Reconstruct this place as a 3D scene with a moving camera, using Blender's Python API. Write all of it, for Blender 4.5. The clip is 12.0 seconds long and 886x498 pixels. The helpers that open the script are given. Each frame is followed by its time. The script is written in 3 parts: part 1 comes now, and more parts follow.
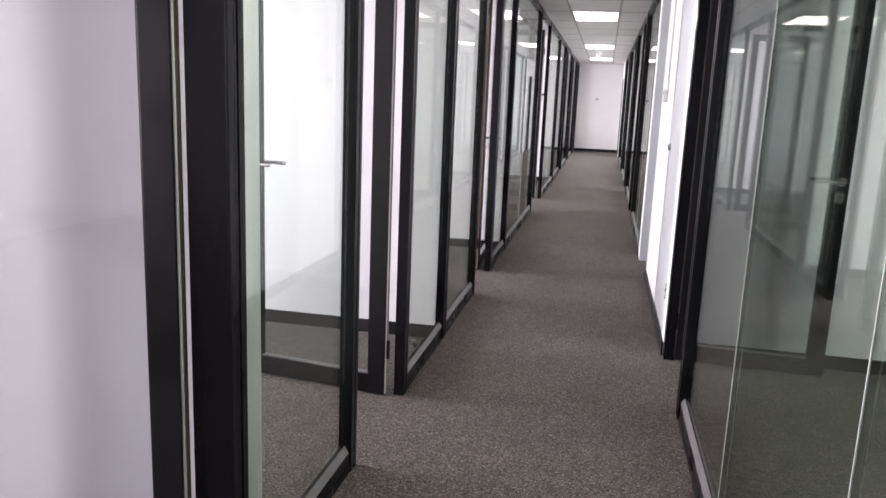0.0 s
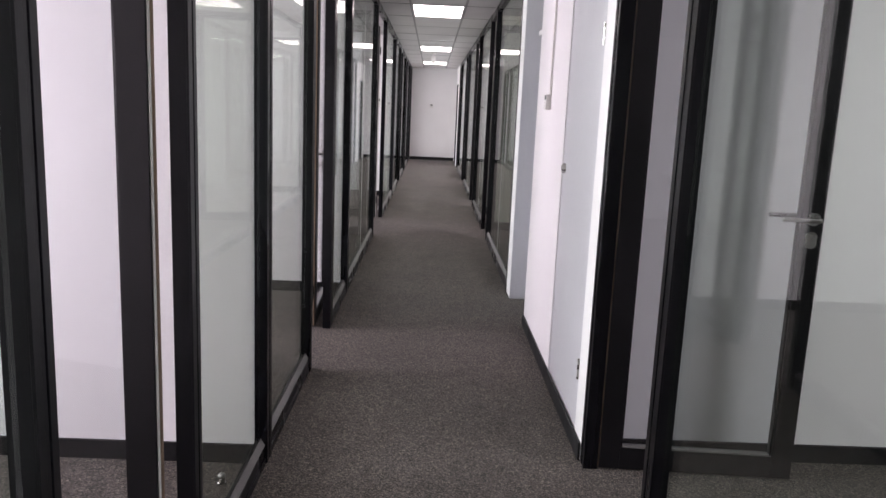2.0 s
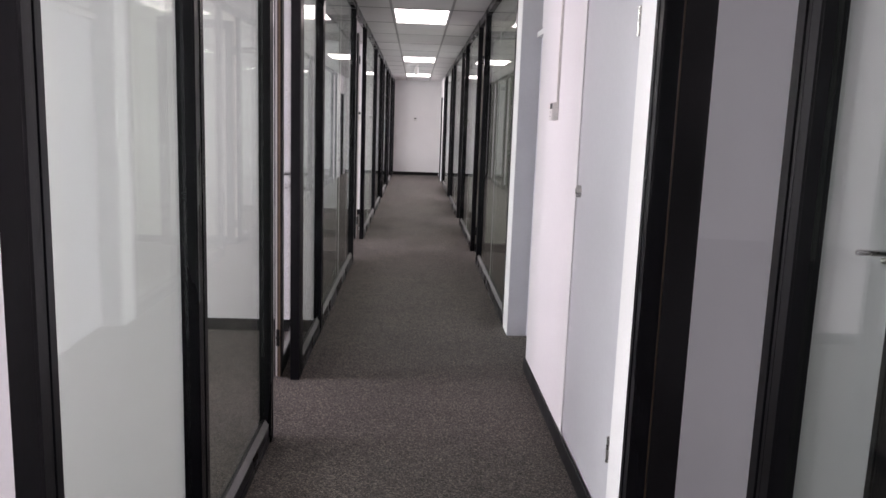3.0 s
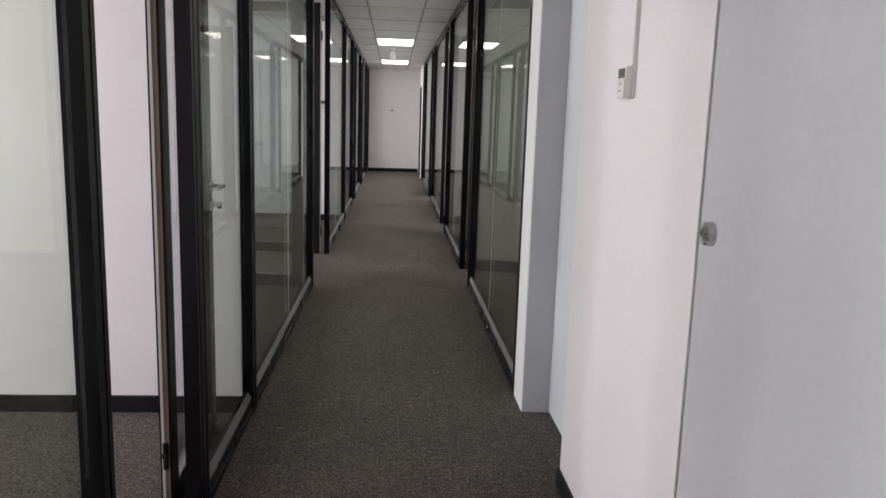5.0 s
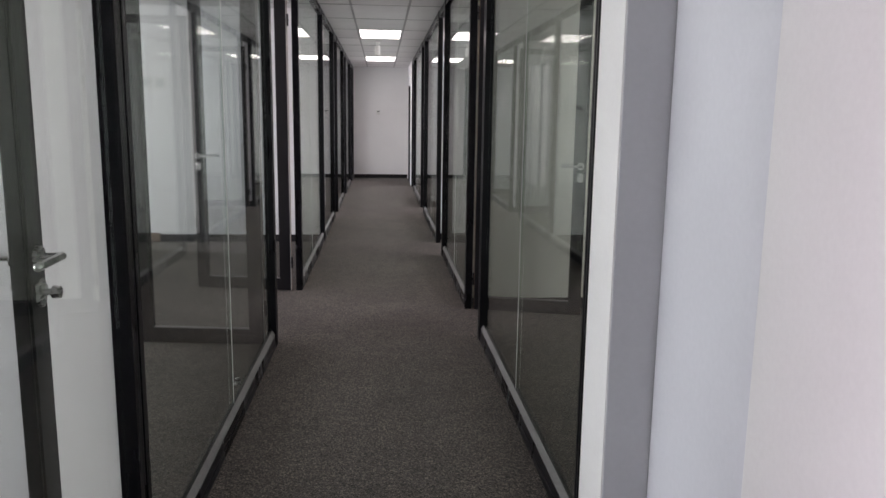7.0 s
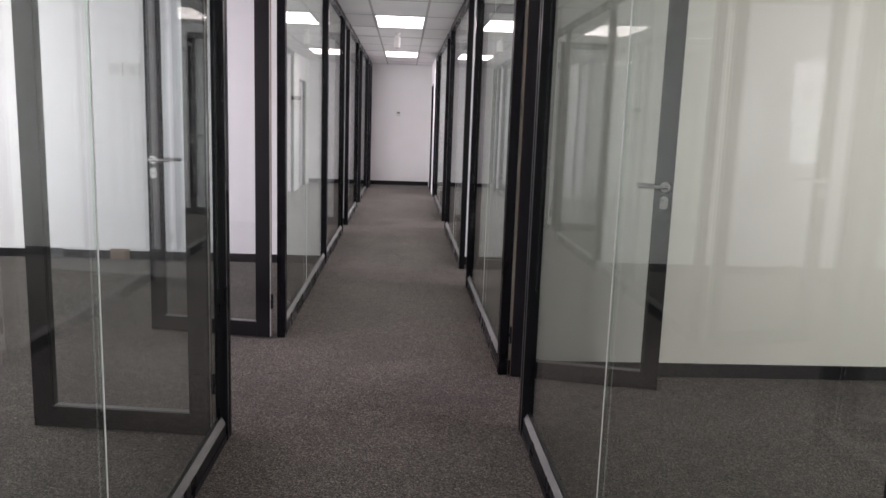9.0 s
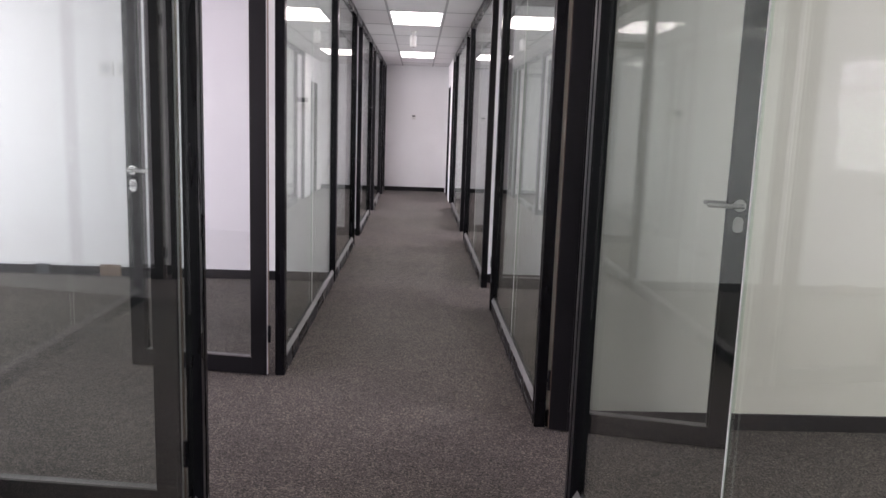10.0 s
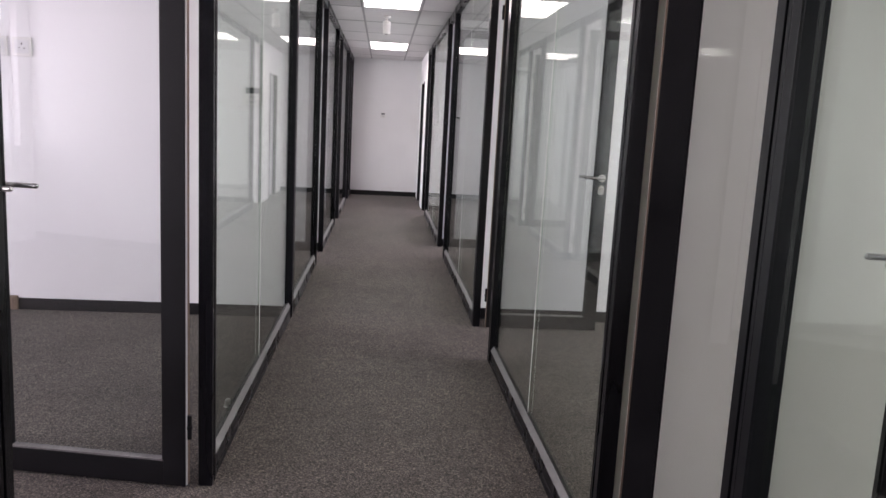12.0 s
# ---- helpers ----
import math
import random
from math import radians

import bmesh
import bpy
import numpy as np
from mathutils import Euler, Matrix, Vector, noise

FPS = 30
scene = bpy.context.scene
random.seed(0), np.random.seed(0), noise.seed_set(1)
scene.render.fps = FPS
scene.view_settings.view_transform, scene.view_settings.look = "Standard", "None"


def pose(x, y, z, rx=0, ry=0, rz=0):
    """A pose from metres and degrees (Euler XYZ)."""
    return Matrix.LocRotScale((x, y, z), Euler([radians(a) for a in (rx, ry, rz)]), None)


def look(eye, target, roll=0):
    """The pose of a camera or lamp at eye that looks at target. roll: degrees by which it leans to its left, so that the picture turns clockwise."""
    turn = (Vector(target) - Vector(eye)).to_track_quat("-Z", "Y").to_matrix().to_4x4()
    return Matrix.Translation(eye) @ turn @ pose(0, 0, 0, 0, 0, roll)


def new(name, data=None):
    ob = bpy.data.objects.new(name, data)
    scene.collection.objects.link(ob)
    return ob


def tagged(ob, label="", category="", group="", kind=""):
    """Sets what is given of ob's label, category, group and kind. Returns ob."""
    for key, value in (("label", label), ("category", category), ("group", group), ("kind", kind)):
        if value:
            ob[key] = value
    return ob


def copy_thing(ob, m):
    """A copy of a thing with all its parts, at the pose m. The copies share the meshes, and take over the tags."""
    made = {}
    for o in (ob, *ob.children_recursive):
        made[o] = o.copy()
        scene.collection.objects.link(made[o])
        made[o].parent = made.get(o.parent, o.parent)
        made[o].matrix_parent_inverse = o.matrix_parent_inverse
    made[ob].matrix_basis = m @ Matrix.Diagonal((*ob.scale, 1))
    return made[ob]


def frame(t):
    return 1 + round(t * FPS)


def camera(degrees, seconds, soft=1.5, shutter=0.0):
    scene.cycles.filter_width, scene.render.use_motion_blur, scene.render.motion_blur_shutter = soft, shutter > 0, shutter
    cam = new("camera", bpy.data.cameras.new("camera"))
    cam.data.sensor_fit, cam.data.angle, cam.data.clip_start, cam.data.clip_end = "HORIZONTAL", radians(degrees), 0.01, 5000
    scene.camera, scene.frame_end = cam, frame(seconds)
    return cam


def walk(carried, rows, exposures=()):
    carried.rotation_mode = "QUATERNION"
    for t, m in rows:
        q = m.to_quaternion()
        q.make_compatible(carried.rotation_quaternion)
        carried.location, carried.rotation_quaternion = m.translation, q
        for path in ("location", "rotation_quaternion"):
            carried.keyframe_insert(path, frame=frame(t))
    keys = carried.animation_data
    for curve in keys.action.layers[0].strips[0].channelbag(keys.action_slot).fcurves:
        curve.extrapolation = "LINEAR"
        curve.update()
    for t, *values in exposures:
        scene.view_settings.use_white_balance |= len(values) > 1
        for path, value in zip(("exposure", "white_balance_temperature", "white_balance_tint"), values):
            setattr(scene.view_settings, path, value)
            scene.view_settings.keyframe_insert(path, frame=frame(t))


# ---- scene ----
cam = camera(60.4, 12.0)
PATH = [
    (0, (0.841, -0.124, 1.413), (0.451, 1.798, 1.021), 2.32),
    (0.5, (0.711, 0.234, 1.401), (0.563, 2.191, 1.013), 1.49),
    (1, (0.654, 0.581, 1.406), (0.675, 2.544, 1.019), 2.03),
    (1.5, (0.654, 0.921, 1.422), (0.645, 2.885, 1.042), 2.30),
    (2, (0.600, 1.296, 1.412), (0.642, 3.263, 1.052), 2.51),
    (2.5, (0.594, 1.653, 1.393), (0.663, 3.622, 1.050), 2.07),
    (3, (0.595, 2.015, 1.403), (0.675, 3.987, 1.079), 2.03),
    (3.5, (0.564, 2.406, 1.400), (0.658, 4.378, 1.083), 1.85),
    (5.5, (0.633, 3.977, 1.364), (0.776, 5.942, 1.021), 1.85),
    (6, (0.637, 4.348, 1.368), (0.785, 6.313, 1.025), 1.77),
    (6.5, (0.606, 4.723, 1.379), (0.751, 6.688, 1.031), 0.89),
    (7, (0.630, 5.046, 1.377), (0.792, 7.011, 1.040), 0.79),
    (9, (0.703, 6.510, 1.341), (0.812, 8.480, 1.015), 1.99),
    (9.5, (0.675, 6.837, 1.352), (0.747, 8.810, 1.030), 2.13),
    (10, (0.681, 7.167, 1.347), (0.753, 9.140, 1.028), 1.98),
    (10.5, (0.673, 7.473, 1.340), (0.726, 9.446, 1.017), 2.50),
    (11, (0.619, 7.785, 1.357), (0.676, 9.759, 1.042), 2.66),
    (11.5, (0.600, 8.091, 1.348), (0.717, 10.062, 1.028), 2.34),
    (12, (0.578, 8.414, 1.355), (0.747, 10.381, 1.037), 3.01),
]
EXPOSURES = [(0.0, 0.92, 6450, 29), (0.5, 0.70, 6450, 31), (1.0, 0.58, 6450, 33), (2.0, 0.36, 6500, 30), (3.5, 0.18, 6550, 29), (5.5, -0.14, 6700, 23), (6.5, -0.12, 6520, 24), (7.0, -0.10, 6500, 26), (9.0, 0.22, 6500, 31), (10.5, 0.32, 6400, 33), (12.0, 0.22, 6450, 31)]
walk(cam, [(t, look(eye, target, roll)) for t, eye, target, roll in PATH], EXPOSURES)


# ---- light ----
world = bpy.data.worlds.new("sky")
scene.world = world
world.use_nodes = True
wn = world.node_tree.nodes
sky = wn.new("ShaderNodeTexSky")
sky.sky_type, sky.sun_disc = "NISHITA", False
sky.sun_elevation, sky.sun_rotation = radians(42), radians(250)
world.node_tree.links.new(sky.outputs["Color"], wn["Background"].inputs["Color"])
wn["Background"].inputs["Strength"].default_value = 0.12

sun_data = bpy.data.lights.new("sun", "SUN")
sun_data.energy, sun_data.angle, sun_data.color = 0.8, radians(12), (1.0, 0.97, 0.92)
sun = new("sun", sun_data)
sun.matrix_world = look((-20, -8, 20), (0, 8, 0))

XL, XR, XW = 0.0, 1.245, 1.27   # corridor faces: left glazing, right glazing, white wall
CEIL = 2.518
END = 22.91
BACK = -4.0
OUT_L, OUT_R = -4.6, 5.2    # inner faces of the outer walls
DEPTH = 0.050               # depth of the aluminium profiles


def window_light(y0, y1, side, watts):
    """Sky light that enters through one window opening."""
    data = bpy.data.lights.new("window_light", "AREA")
    data.shape, data.size, data.size_y = "RECTANGLE", y1 - y0, 1.35
    data.energy, data.color = watts, (1.0, 0.985, 1.0)
    x = OUT_L - 0.12 if side < 0 else OUT_R + 0.12
    ob = new("window_light", data)
    ob.matrix_world = look((x, (y0 + y1) / 2, 1.62), (0.6, (y0 + y1) / 2, 1.3))
    return ob


# ---- materials ----
def material(name):
    m = bpy.data.materials.new(name)
    m.use_nodes = True
    nt = m.node_tree
    return m, nt, nt.nodes, nt.links, nt.nodes["Principled BSDF"]


def ramp(nodes, stops):
    r = nodes.new("ShaderNodeValToRGB")
    while len(r.color_ramp.elements) < len(stops):
        r.color_ramp.elements.new(0.5)
    for e, (p, c) in zip(r.color_ramp.elements, stops):
        e.position, e.color = p, (*c, 1)
    return r


def noise_node(nodes, links, scale, detail=4.0, rough=0.55, stretch=None):
    coord = nodes.new("ShaderNodeNewGeometry")
    n = nodes.new("ShaderNodeTexNoise")
    n.inputs["Scale"].default_value, n.inputs["Detail"].default_value, n.inputs["Roughness"].default_value = scale, detail, rough
    if stretch:
        mp = nodes.new("ShaderNodeMapping")
        mp.inputs["Scale"].default_value = stretch
        links.new(coord.outputs["Position"], mp.inputs["Vector"])
        links.new(mp.outputs["Vector"], n.inputs["Vector"])
    else:
        links.new(coord.outputs["Position"], n.inputs["Vector"])
    return n


def surface(name, dark, light, rough=0.5, scale=3.0, grain=120.0, bump=0.05, metal=0.0, spec=0.5, stretch=None, rough_var=0.12, dist=0.002):
    """A painted or plain surface with broad stains, fine grain and fine relief."""
    m, nt, nodes, links, p = material(name)
    broad = noise_node(nodes, links, scale, 5, 0.6, stretch)
    fine = noise_node(nodes, links, grain, 3, 0.6, stretch)
    mix = nodes.new("ShaderNodeMath")
    mix.operation = "MULTIPLY_ADD"
    mix.inputs[1].default_value = 0.35
    links.new(fine.outputs["Fac"], mix.inputs[0])
    scaled = nodes.new("ShaderNodeMath")
    scaled.operation = "MULTIPLY"
    scaled.inputs[1].default_value = 0.65
    links.new(broad.outputs["Fac"], scaled.inputs[0])
    links.new(scaled.outputs[0], mix.inputs[2])
    r = ramp(nodes, [(0.32, dark), (0.68, light)])
    links.new(mix.outputs[0], r.inputs["Fac"])
    links.new(r.outputs["Color"], p.inputs["Base Color"])
    rr = nodes.new("ShaderNodeMapRange")
    rr.inputs["From Min"].default_value, rr.inputs["From Max"].default_value = 0.3, 0.7
    rr.inputs["To Min"].default_value, rr.inputs["To Max"].default_value = rough - rough_var, rough + rough_var
    links.new(broad.outputs["Fac"], rr.inputs["Value"])
    links.new(rr.outputs["Result"], p.inputs["Roughness"])
    p.inputs["Metallic"].default_value = metal
    p.inputs["Specular IOR Level"].default_value = spec
    b = nodes.new("ShaderNodeBump")
    b.inputs["Strength"].default_value, b.inputs["Distance"].default_value = bump, dist
    links.new(fine.outputs["Fac"], b.inputs["Height"])
    links.new(b.outputs["Normal"], p.inputs["Normal"])
    return m


def carpet_material(name):
    m, nt, nodes, links, p = material(name)
    loop = nodes.new("ShaderNodeTexVoronoi")
    loop.inputs["Scale"].default_value = 210
    geo = nodes.new("ShaderNodeNewGeometry")
    links.new(geo.outputs["Position"], loop.inputs["Vector"])
    tuft = nodes.new("ShaderNodeSeparateColor")
    links.new(loop.outputs["Color"], tuft.inputs["Color"])
    clump = noise_node(nodes, links, 75, 4, 0.85)
    patch = noise_node(nodes, links, 1.6, 6, 0.65)
    speck = nodes.new("ShaderNodeMix")
    speck.data_type = "FLOAT"
    speck.inputs["Factor"].default_value = 0.62
    links.new(tuft.outputs["Red"], speck.inputs["A"])
    links.new(clump.outputs["Fac"], speck.inputs["B"])
    fine = ramp(nodes, [(0.28, (0.010, 0.0082, 0.0075)), (0.46, (0.047, 0.0395, 0.0335)), (0.57, (0.095, 0.080, 0.067)), (0.74, (0.26, 0.219, 0.184))])
    links.new(speck.outputs["Result"], fine.inputs["Fac"])
    wear = nodes.new("ShaderNodeMix")
    wear.data_type, wear.blend_type = "RGBA", "MULTIPLY"
    wear.inputs["Factor"].default_value = 1.0
    tread = noise_node(nodes, links, 13.0, 5, 0.7)
    blend = nodes.new("ShaderNodeMix")
    blend.data_type = "FLOAT"
    blend.inputs["Factor"].default_value = 0.5
    links.new(patch.outputs["Fac"], blend.inputs["A"])
    links.new(tread.outputs["Fac"], blend.inputs["B"])
    tone = ramp(nodes, [(0.34, (0.66, 0.65, 0.645)), (0.66, (1.30, 1.29, 1.285))])
    links.new(blend.outputs["Result"], tone.inputs["Fac"])
    links.new(fine.outputs["Color"], wear.inputs["A"])
    links.new(tone.outputs["Color"], wear.inputs["B"])
    links.new(wear.outputs["Result"], p.inputs["Base Color"])
    p.inputs["Roughness"].default_value = 0.95
    p.inputs["Specular IOR Level"].default_value = 0.15
    p.inputs["Sheen Weight"].default_value = 0.12
    b = nodes.new("ShaderNodeBump")
    b.inputs["Strength"].default_value, b.inputs["Distance"].default_value = 0.7, 0.006
    add = nodes.new("ShaderNodeMath")
    links.new(loop.outputs["Distance"], add.inputs[0])
    links.new(speck.outputs["Result"], add.inputs[1])
    links.new(add.outputs[0], b.inputs["Height"])
    links.new(b.outputs["Normal"], p.inputs["Normal"])
    return m


def glass_material(name, tint, base=0.045):
    m = bpy.data.materials.new(name)
    m.use_nodes = True
    nt = m.node_tree
    nodes, links = nt.nodes, nt.links
    nodes.remove(nodes["Principled BSDF"])
    clear = nodes.new("ShaderNodeBsdfTransparent")
    clear.inputs["Color"].default_value = (*tint, 1)
    gloss = nodes.new("ShaderNodeBsdfGlossy")
    gloss.inputs["Roughness"].default_value = 0.0
    lw = nodes.new("ShaderNodeLayerWeight")
    lw.inputs["Blend"].default_value = 0.5
    pw = nodes.new("ShaderNodeMath")
    pw.operation = "POWER"
    pw.inputs[1].default_value = 5.0
    links.new(lw.outputs["Facing"], pw.inputs[0])
    ma = nodes.new("ShaderNodeMath")
    ma.operation = "MULTIPLY_ADD"
    ma.inputs[1].default_value, ma.inputs[2].default_value = 0.70, base
    links.new(pw.outputs[0], ma.inputs[0])
    mix = nodes.new("ShaderNodeMixShader")
    links.new(ma.outputs[0], mix.inputs["Fac"])
    links.new(clear.outputs[0], mix.inputs[1])
    links.new(gloss.outputs[0], mix.inputs[2])
    links.new(mix.outputs[0], nodes["Material Output"].inputs["Surface"])
    return m


def lamp_material(name, strength, colour):
    m, nt, nodes, links, p = material(name)
    wave = noise_node(nodes, links, 9.0, 2, 0.5, (14, 0.2, 1))
    r = ramp(nodes, [(0.35, tuple(c * k for c, k in zip(colour, (0.96, 0.91, 0.76)))), (0.6, colour)])
    links.new(wave.outputs["Fac"], r.inputs["Fac"])
    links.new(r.outputs["Color"], p.inputs["Emission Color"])
    p.inputs["Emission Strength"].default_value = strength
    p.inputs["Base Color"].default_value = (0.8, 0.8, 0.78, 1)
    p.inputs["Roughness"].default_value = 0.4
    return m


M_WALL = surface("white_paint", (0.76, 0.75, 0.75), (0.83, 0.82, 0.82), 0.62, 1.1, 90, 0.10, dist=0.0015)
M_CREAM = surface("cream_wall", (0.74, 0.725, 0.62), (0.80, 0.785, 0.68), 0.6, 1.1, 90, 0.10, dist=0.0015)
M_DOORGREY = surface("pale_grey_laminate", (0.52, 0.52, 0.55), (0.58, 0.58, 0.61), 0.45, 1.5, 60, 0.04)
M_DOORWHITE = surface("white_enamel", (0.66, 0.66, 0.71), (0.73, 0.73, 0.78), 0.4, 1.5, 60, 0.04)
M_BLACK = surface("black_aluminium", (0.003, 0.003, 0.0042), (0.0065, 0.0065, 0.0085), 0.28, 2.0, 160, 0.06, spec=0.22, stretch=(1, 1, 0.15))
M_LEAF = surface("black_powder_coat", (0.005, 0.0048, 0.0055), (0.0095, 0.009, 0.0105), 0.42, 2.5, 200, 0.06, spec=0.2)
M_SKIRT = surface("black_skirting_vinyl", (0.006, 0.006, 0.007), (0.013, 0.013, 0.014), 0.5, 3.0, 80, 0.06, spec=0.25)
# bead grey holds dust plus ceiling light caught on the rail tops
M_BEAD = surface("dusty_lit_bead", (0.10, 0.096, 0.094), (0.20, 0.195, 0.19), 0.55, 14.0, 150, 0.1, stretch=(1, 0.3, 1))
M_GASKET = surface("brown_rubber_gasket", (0.16, 0.11, 0.075), (0.24, 0.17, 0.12), 0.6, 6, 90, 0.1)
M_EDGE = surface("bare_aluminium_edge", (0.55, 0.55, 0.54), (0.62, 0.62, 0.61), 0.4, 3, 60, 0.02)
M_SEAL = surface("white_silicone_joint", (0.72, 0.72, 0.70), (0.85, 0.85, 0.83), 0.35, 8, 70, 0.05)
M_STEEL = surface("brushed_steel", (0.45, 0.44, 0.43), (0.60, 0.59, 0.57), 0.28, 5, 220, 0.05, metal=1.0, stretch=(1, 1, 6), rough_var=0.06)
M_TILE = surface("mineral_fibre_tile", (0.62, 0.61, 0.61), (0.72, 0.71, 0.71), 0.9, 2.0, 140, 0.25, spec=0.2)
M_TBAR = surface("grey_grid_bar", (0.24, 0.24, 0.24), (0.31, 0.31, 0.31), 0.5, 3, 80, 0.04)
M_LAMPFRAME = surface("white_lamp_frame", (0.62, 0.62, 0.62), (0.70, 0.70, 0.70), 0.5, 3, 80, 0.04)
M_PLASTIC = surface("ivory_plastic", (0.68, 0.67, 0.64), (0.76, 0.75, 0.72), 0.4, 6, 120, 0.03)
M_SCREEN = surface("dark_lcd", (0.06, 0.07, 0.07), (0.10, 0.11, 0.11), 0.2, 8, 60, 0.01)
M_PRINT = surface("grey_print", (0.30, 0.30, 0.32), (0.38, 0.38, 0.40), 0.6, 8, 60, 0.01)
M_DARK = surface("dark_recess", (0.006, 0.006, 0.007), (0.012, 0.012, 0.013), 0.7, 3, 60, 0.05)
M_CARPET = carpet_material("loop_carpet")
M_GLASS = glass_material("clear_float_glass", (0.941, 0.997, 0.957), 0.066)
M_LEAFGLASS = glass_material("clear_door_glass", (0.966, 0.980, 0.986), 0.05)
M_LAMP = lamp_material("lamp_diffuser", 7.5, (1.0, 0.975, 0.95))


# ---- mesh helpers ----
def boxes(list_of_boxes, bevel=0.0):
    """One bmesh of axis-aligned boxes (x0, x1, y0, y1, z0, z1), each with eased edges."""
    bm = bmesh.new()
    for x0, x1, y0, y1, z0, z1 in list_of_boxes:
        x0, x1 = min(x0, x1), max(x0, x1)
        y0, y1 = min(y0, y1), max(y0, y1)
        vs = [bm.verts.new(p) for p in ((x0, y0, z0), (x1, y0, z0), (x1, y1, z0), (x0, y1, z0), (x0, y0, z1), (x1, y0, z1), (x1, y1, z1), (x0, y1, z1))]
        for q in ((3, 2, 1, 0), (4, 5, 6, 7), (0, 1, 5, 4), (1, 2, 6, 5), (2, 3, 7, 6), (3, 0, 4, 7)):
            bm.faces.new([vs[i] for i in q])
    if bevel:
        bmesh.ops.bevel(bm, geom=list(bm.edges), offset=bevel, segments=2, affect="EDGES", profile=0.6)
    return bm


def rod(bm, a, b, r0, r1=None, seg=16):
    """A round bar from a to b, closed at both ends, added to bm."""
    a, b = Vector(a), Vector(b)
    r1 = r0 if r1 is None else r1
    turn = (b - a).to_track_quat("Z", "Y").to_matrix().to_4x4()
    m = Matrix.Translation((a + b) / 2) @ turn
    bmesh.ops.create_cone(bm, cap_ends=True, segments=seg, radius1=r0, radius2=r1, depth=(b - a).length, matrix=m)
    return bm


def smooth(bm, angle=35):
    for f in bm.faces:
        f.smooth = True
    for e in bm.edges:
        if len(e.link_faces) == 2 and e.calc_face_angle() > radians(angle):
            e.smooth = False
    return bm


def link_mesh(name, bm, mat):
    me = bpy.data.meshes.new(name)
    bm.normal_update()
    bm.to_mesh(me)
    bm.free()
    me.materials.append(mat)
    return new(name, me)


def part(name, bm, mat, parent, label=""):
    ob = link_mesh(name, bm, mat)
    ob.parent = parent
    return tagged(ob, label) if label else ob


def thing(name, place, label, category, group="", kind="", turn=0.0):
    ob = new(name)
    ob.empty_display_size = 0.1
    ob.matrix_basis = pose(*place, 0, 0, turn)
    return tagged(ob, label, category, group, kind)


def structure(name, bm, mat, label, category):
    return tagged(link_mesh(name, bm, mat), label, category, "", "structure")


# ---- the large structure ----
structure("floor", boxes([(OUT_L - 0.3, OUT_R + 0.3, BACK, END + 0.1, -0.12, 0.0)]), M_CARPET, "dark brown-grey loop-pile office carpet", "floor")

# the suspended ceiling: mineral tiles 1.115 by 0.60 m in a grid, left open at the lamps
TX, TY = 0.60, 1.115
GX0, GY0 = 0.32, 9.885
LAMP_ROWS = (-8, 0, 5, 9)          # grid rows of the corridor lamps; -8, unseen, is added to brighten the entrance
tiles, bars = [], []
ix0, ix1 = math.floor((OUT_L - GX0) / TX), math.ceil((OUT_R - GX0) / TX)
iy0, iy1 = math.floor((BACK - GY0) / TY), math.ceil((END - GY0) / TY)
for i in range(ix0, ix1):
    for j in range(iy0, iy1):
        if i == 0 and j in LAMP_ROWS:
            continue
        x0, y0 = GX0 + i * TX, GY0 + j * TY
        xa, xb, ya, yb = max(x0, OUT_L), min(x0 + TX, OUT_R), max(y0, BACK), min(y0 + TY, END)
        if xb - xa < 0.03 or yb - ya < 0.03:
            continue
        lift = random.uniform(0.0, 0.0025)
        tiles.append((xa + 0.010, xb - 0.010, ya + 0.010, yb - 0.010, CEIL + 0.004 + lift, CEIL + 0.018))
ceiling_bm = boxes(tiles)
ceiling = structure("ceiling", ceiling_bm, M_TILE, "suspended ceiling of pale grey mineral-fibre tiles", "ceiling")
for i in range(ix0, ix1 + 1):
    x = GX0 + i * TX
    if OUT_L < x < OUT_R:
        bars.append((x - 0.012, x + 0.012, BACK, END, CEIL + 0.0035, CEIL + 0.03))
for j in range(iy0, iy1 + 1):
    y = GY0 + j * TY
    if BACK < y < END:
        bars.append((OUT_L, OUT_R, y - 0.0115, y + 0.0115, CEIL + 0.0030, CEIL + 0.03))
structure("trim_ceiling_grid", boxes(bars), M_TBAR, "grey metal ceiling grid between the tiles", "ceiling grid")
structure("ceiling_slab", boxes([(OUT_L - 0.3, OUT_R + 0.3, BACK, END + 0.1, CEIL + 0.14, CEIL + 0.3)]), M_WALL, "plain slab above the suspended ceiling", "ceiling")

TOP = CEIL + 0.003
structure("wall_end", boxes([(OUT_L, OUT_R, END, END + 0.1, 0, CEIL + 0.14)]), M_WALL, "plain white painted wall at the corridor's end", "wall")
structure("wall_back", boxes([(OUT_L - 0.3, OUT_R + 0.3, BACK - 0.1, BACK, 0, CEIL + 0.14)]), M_WALL, "plain white wall behind the walk", "wall")

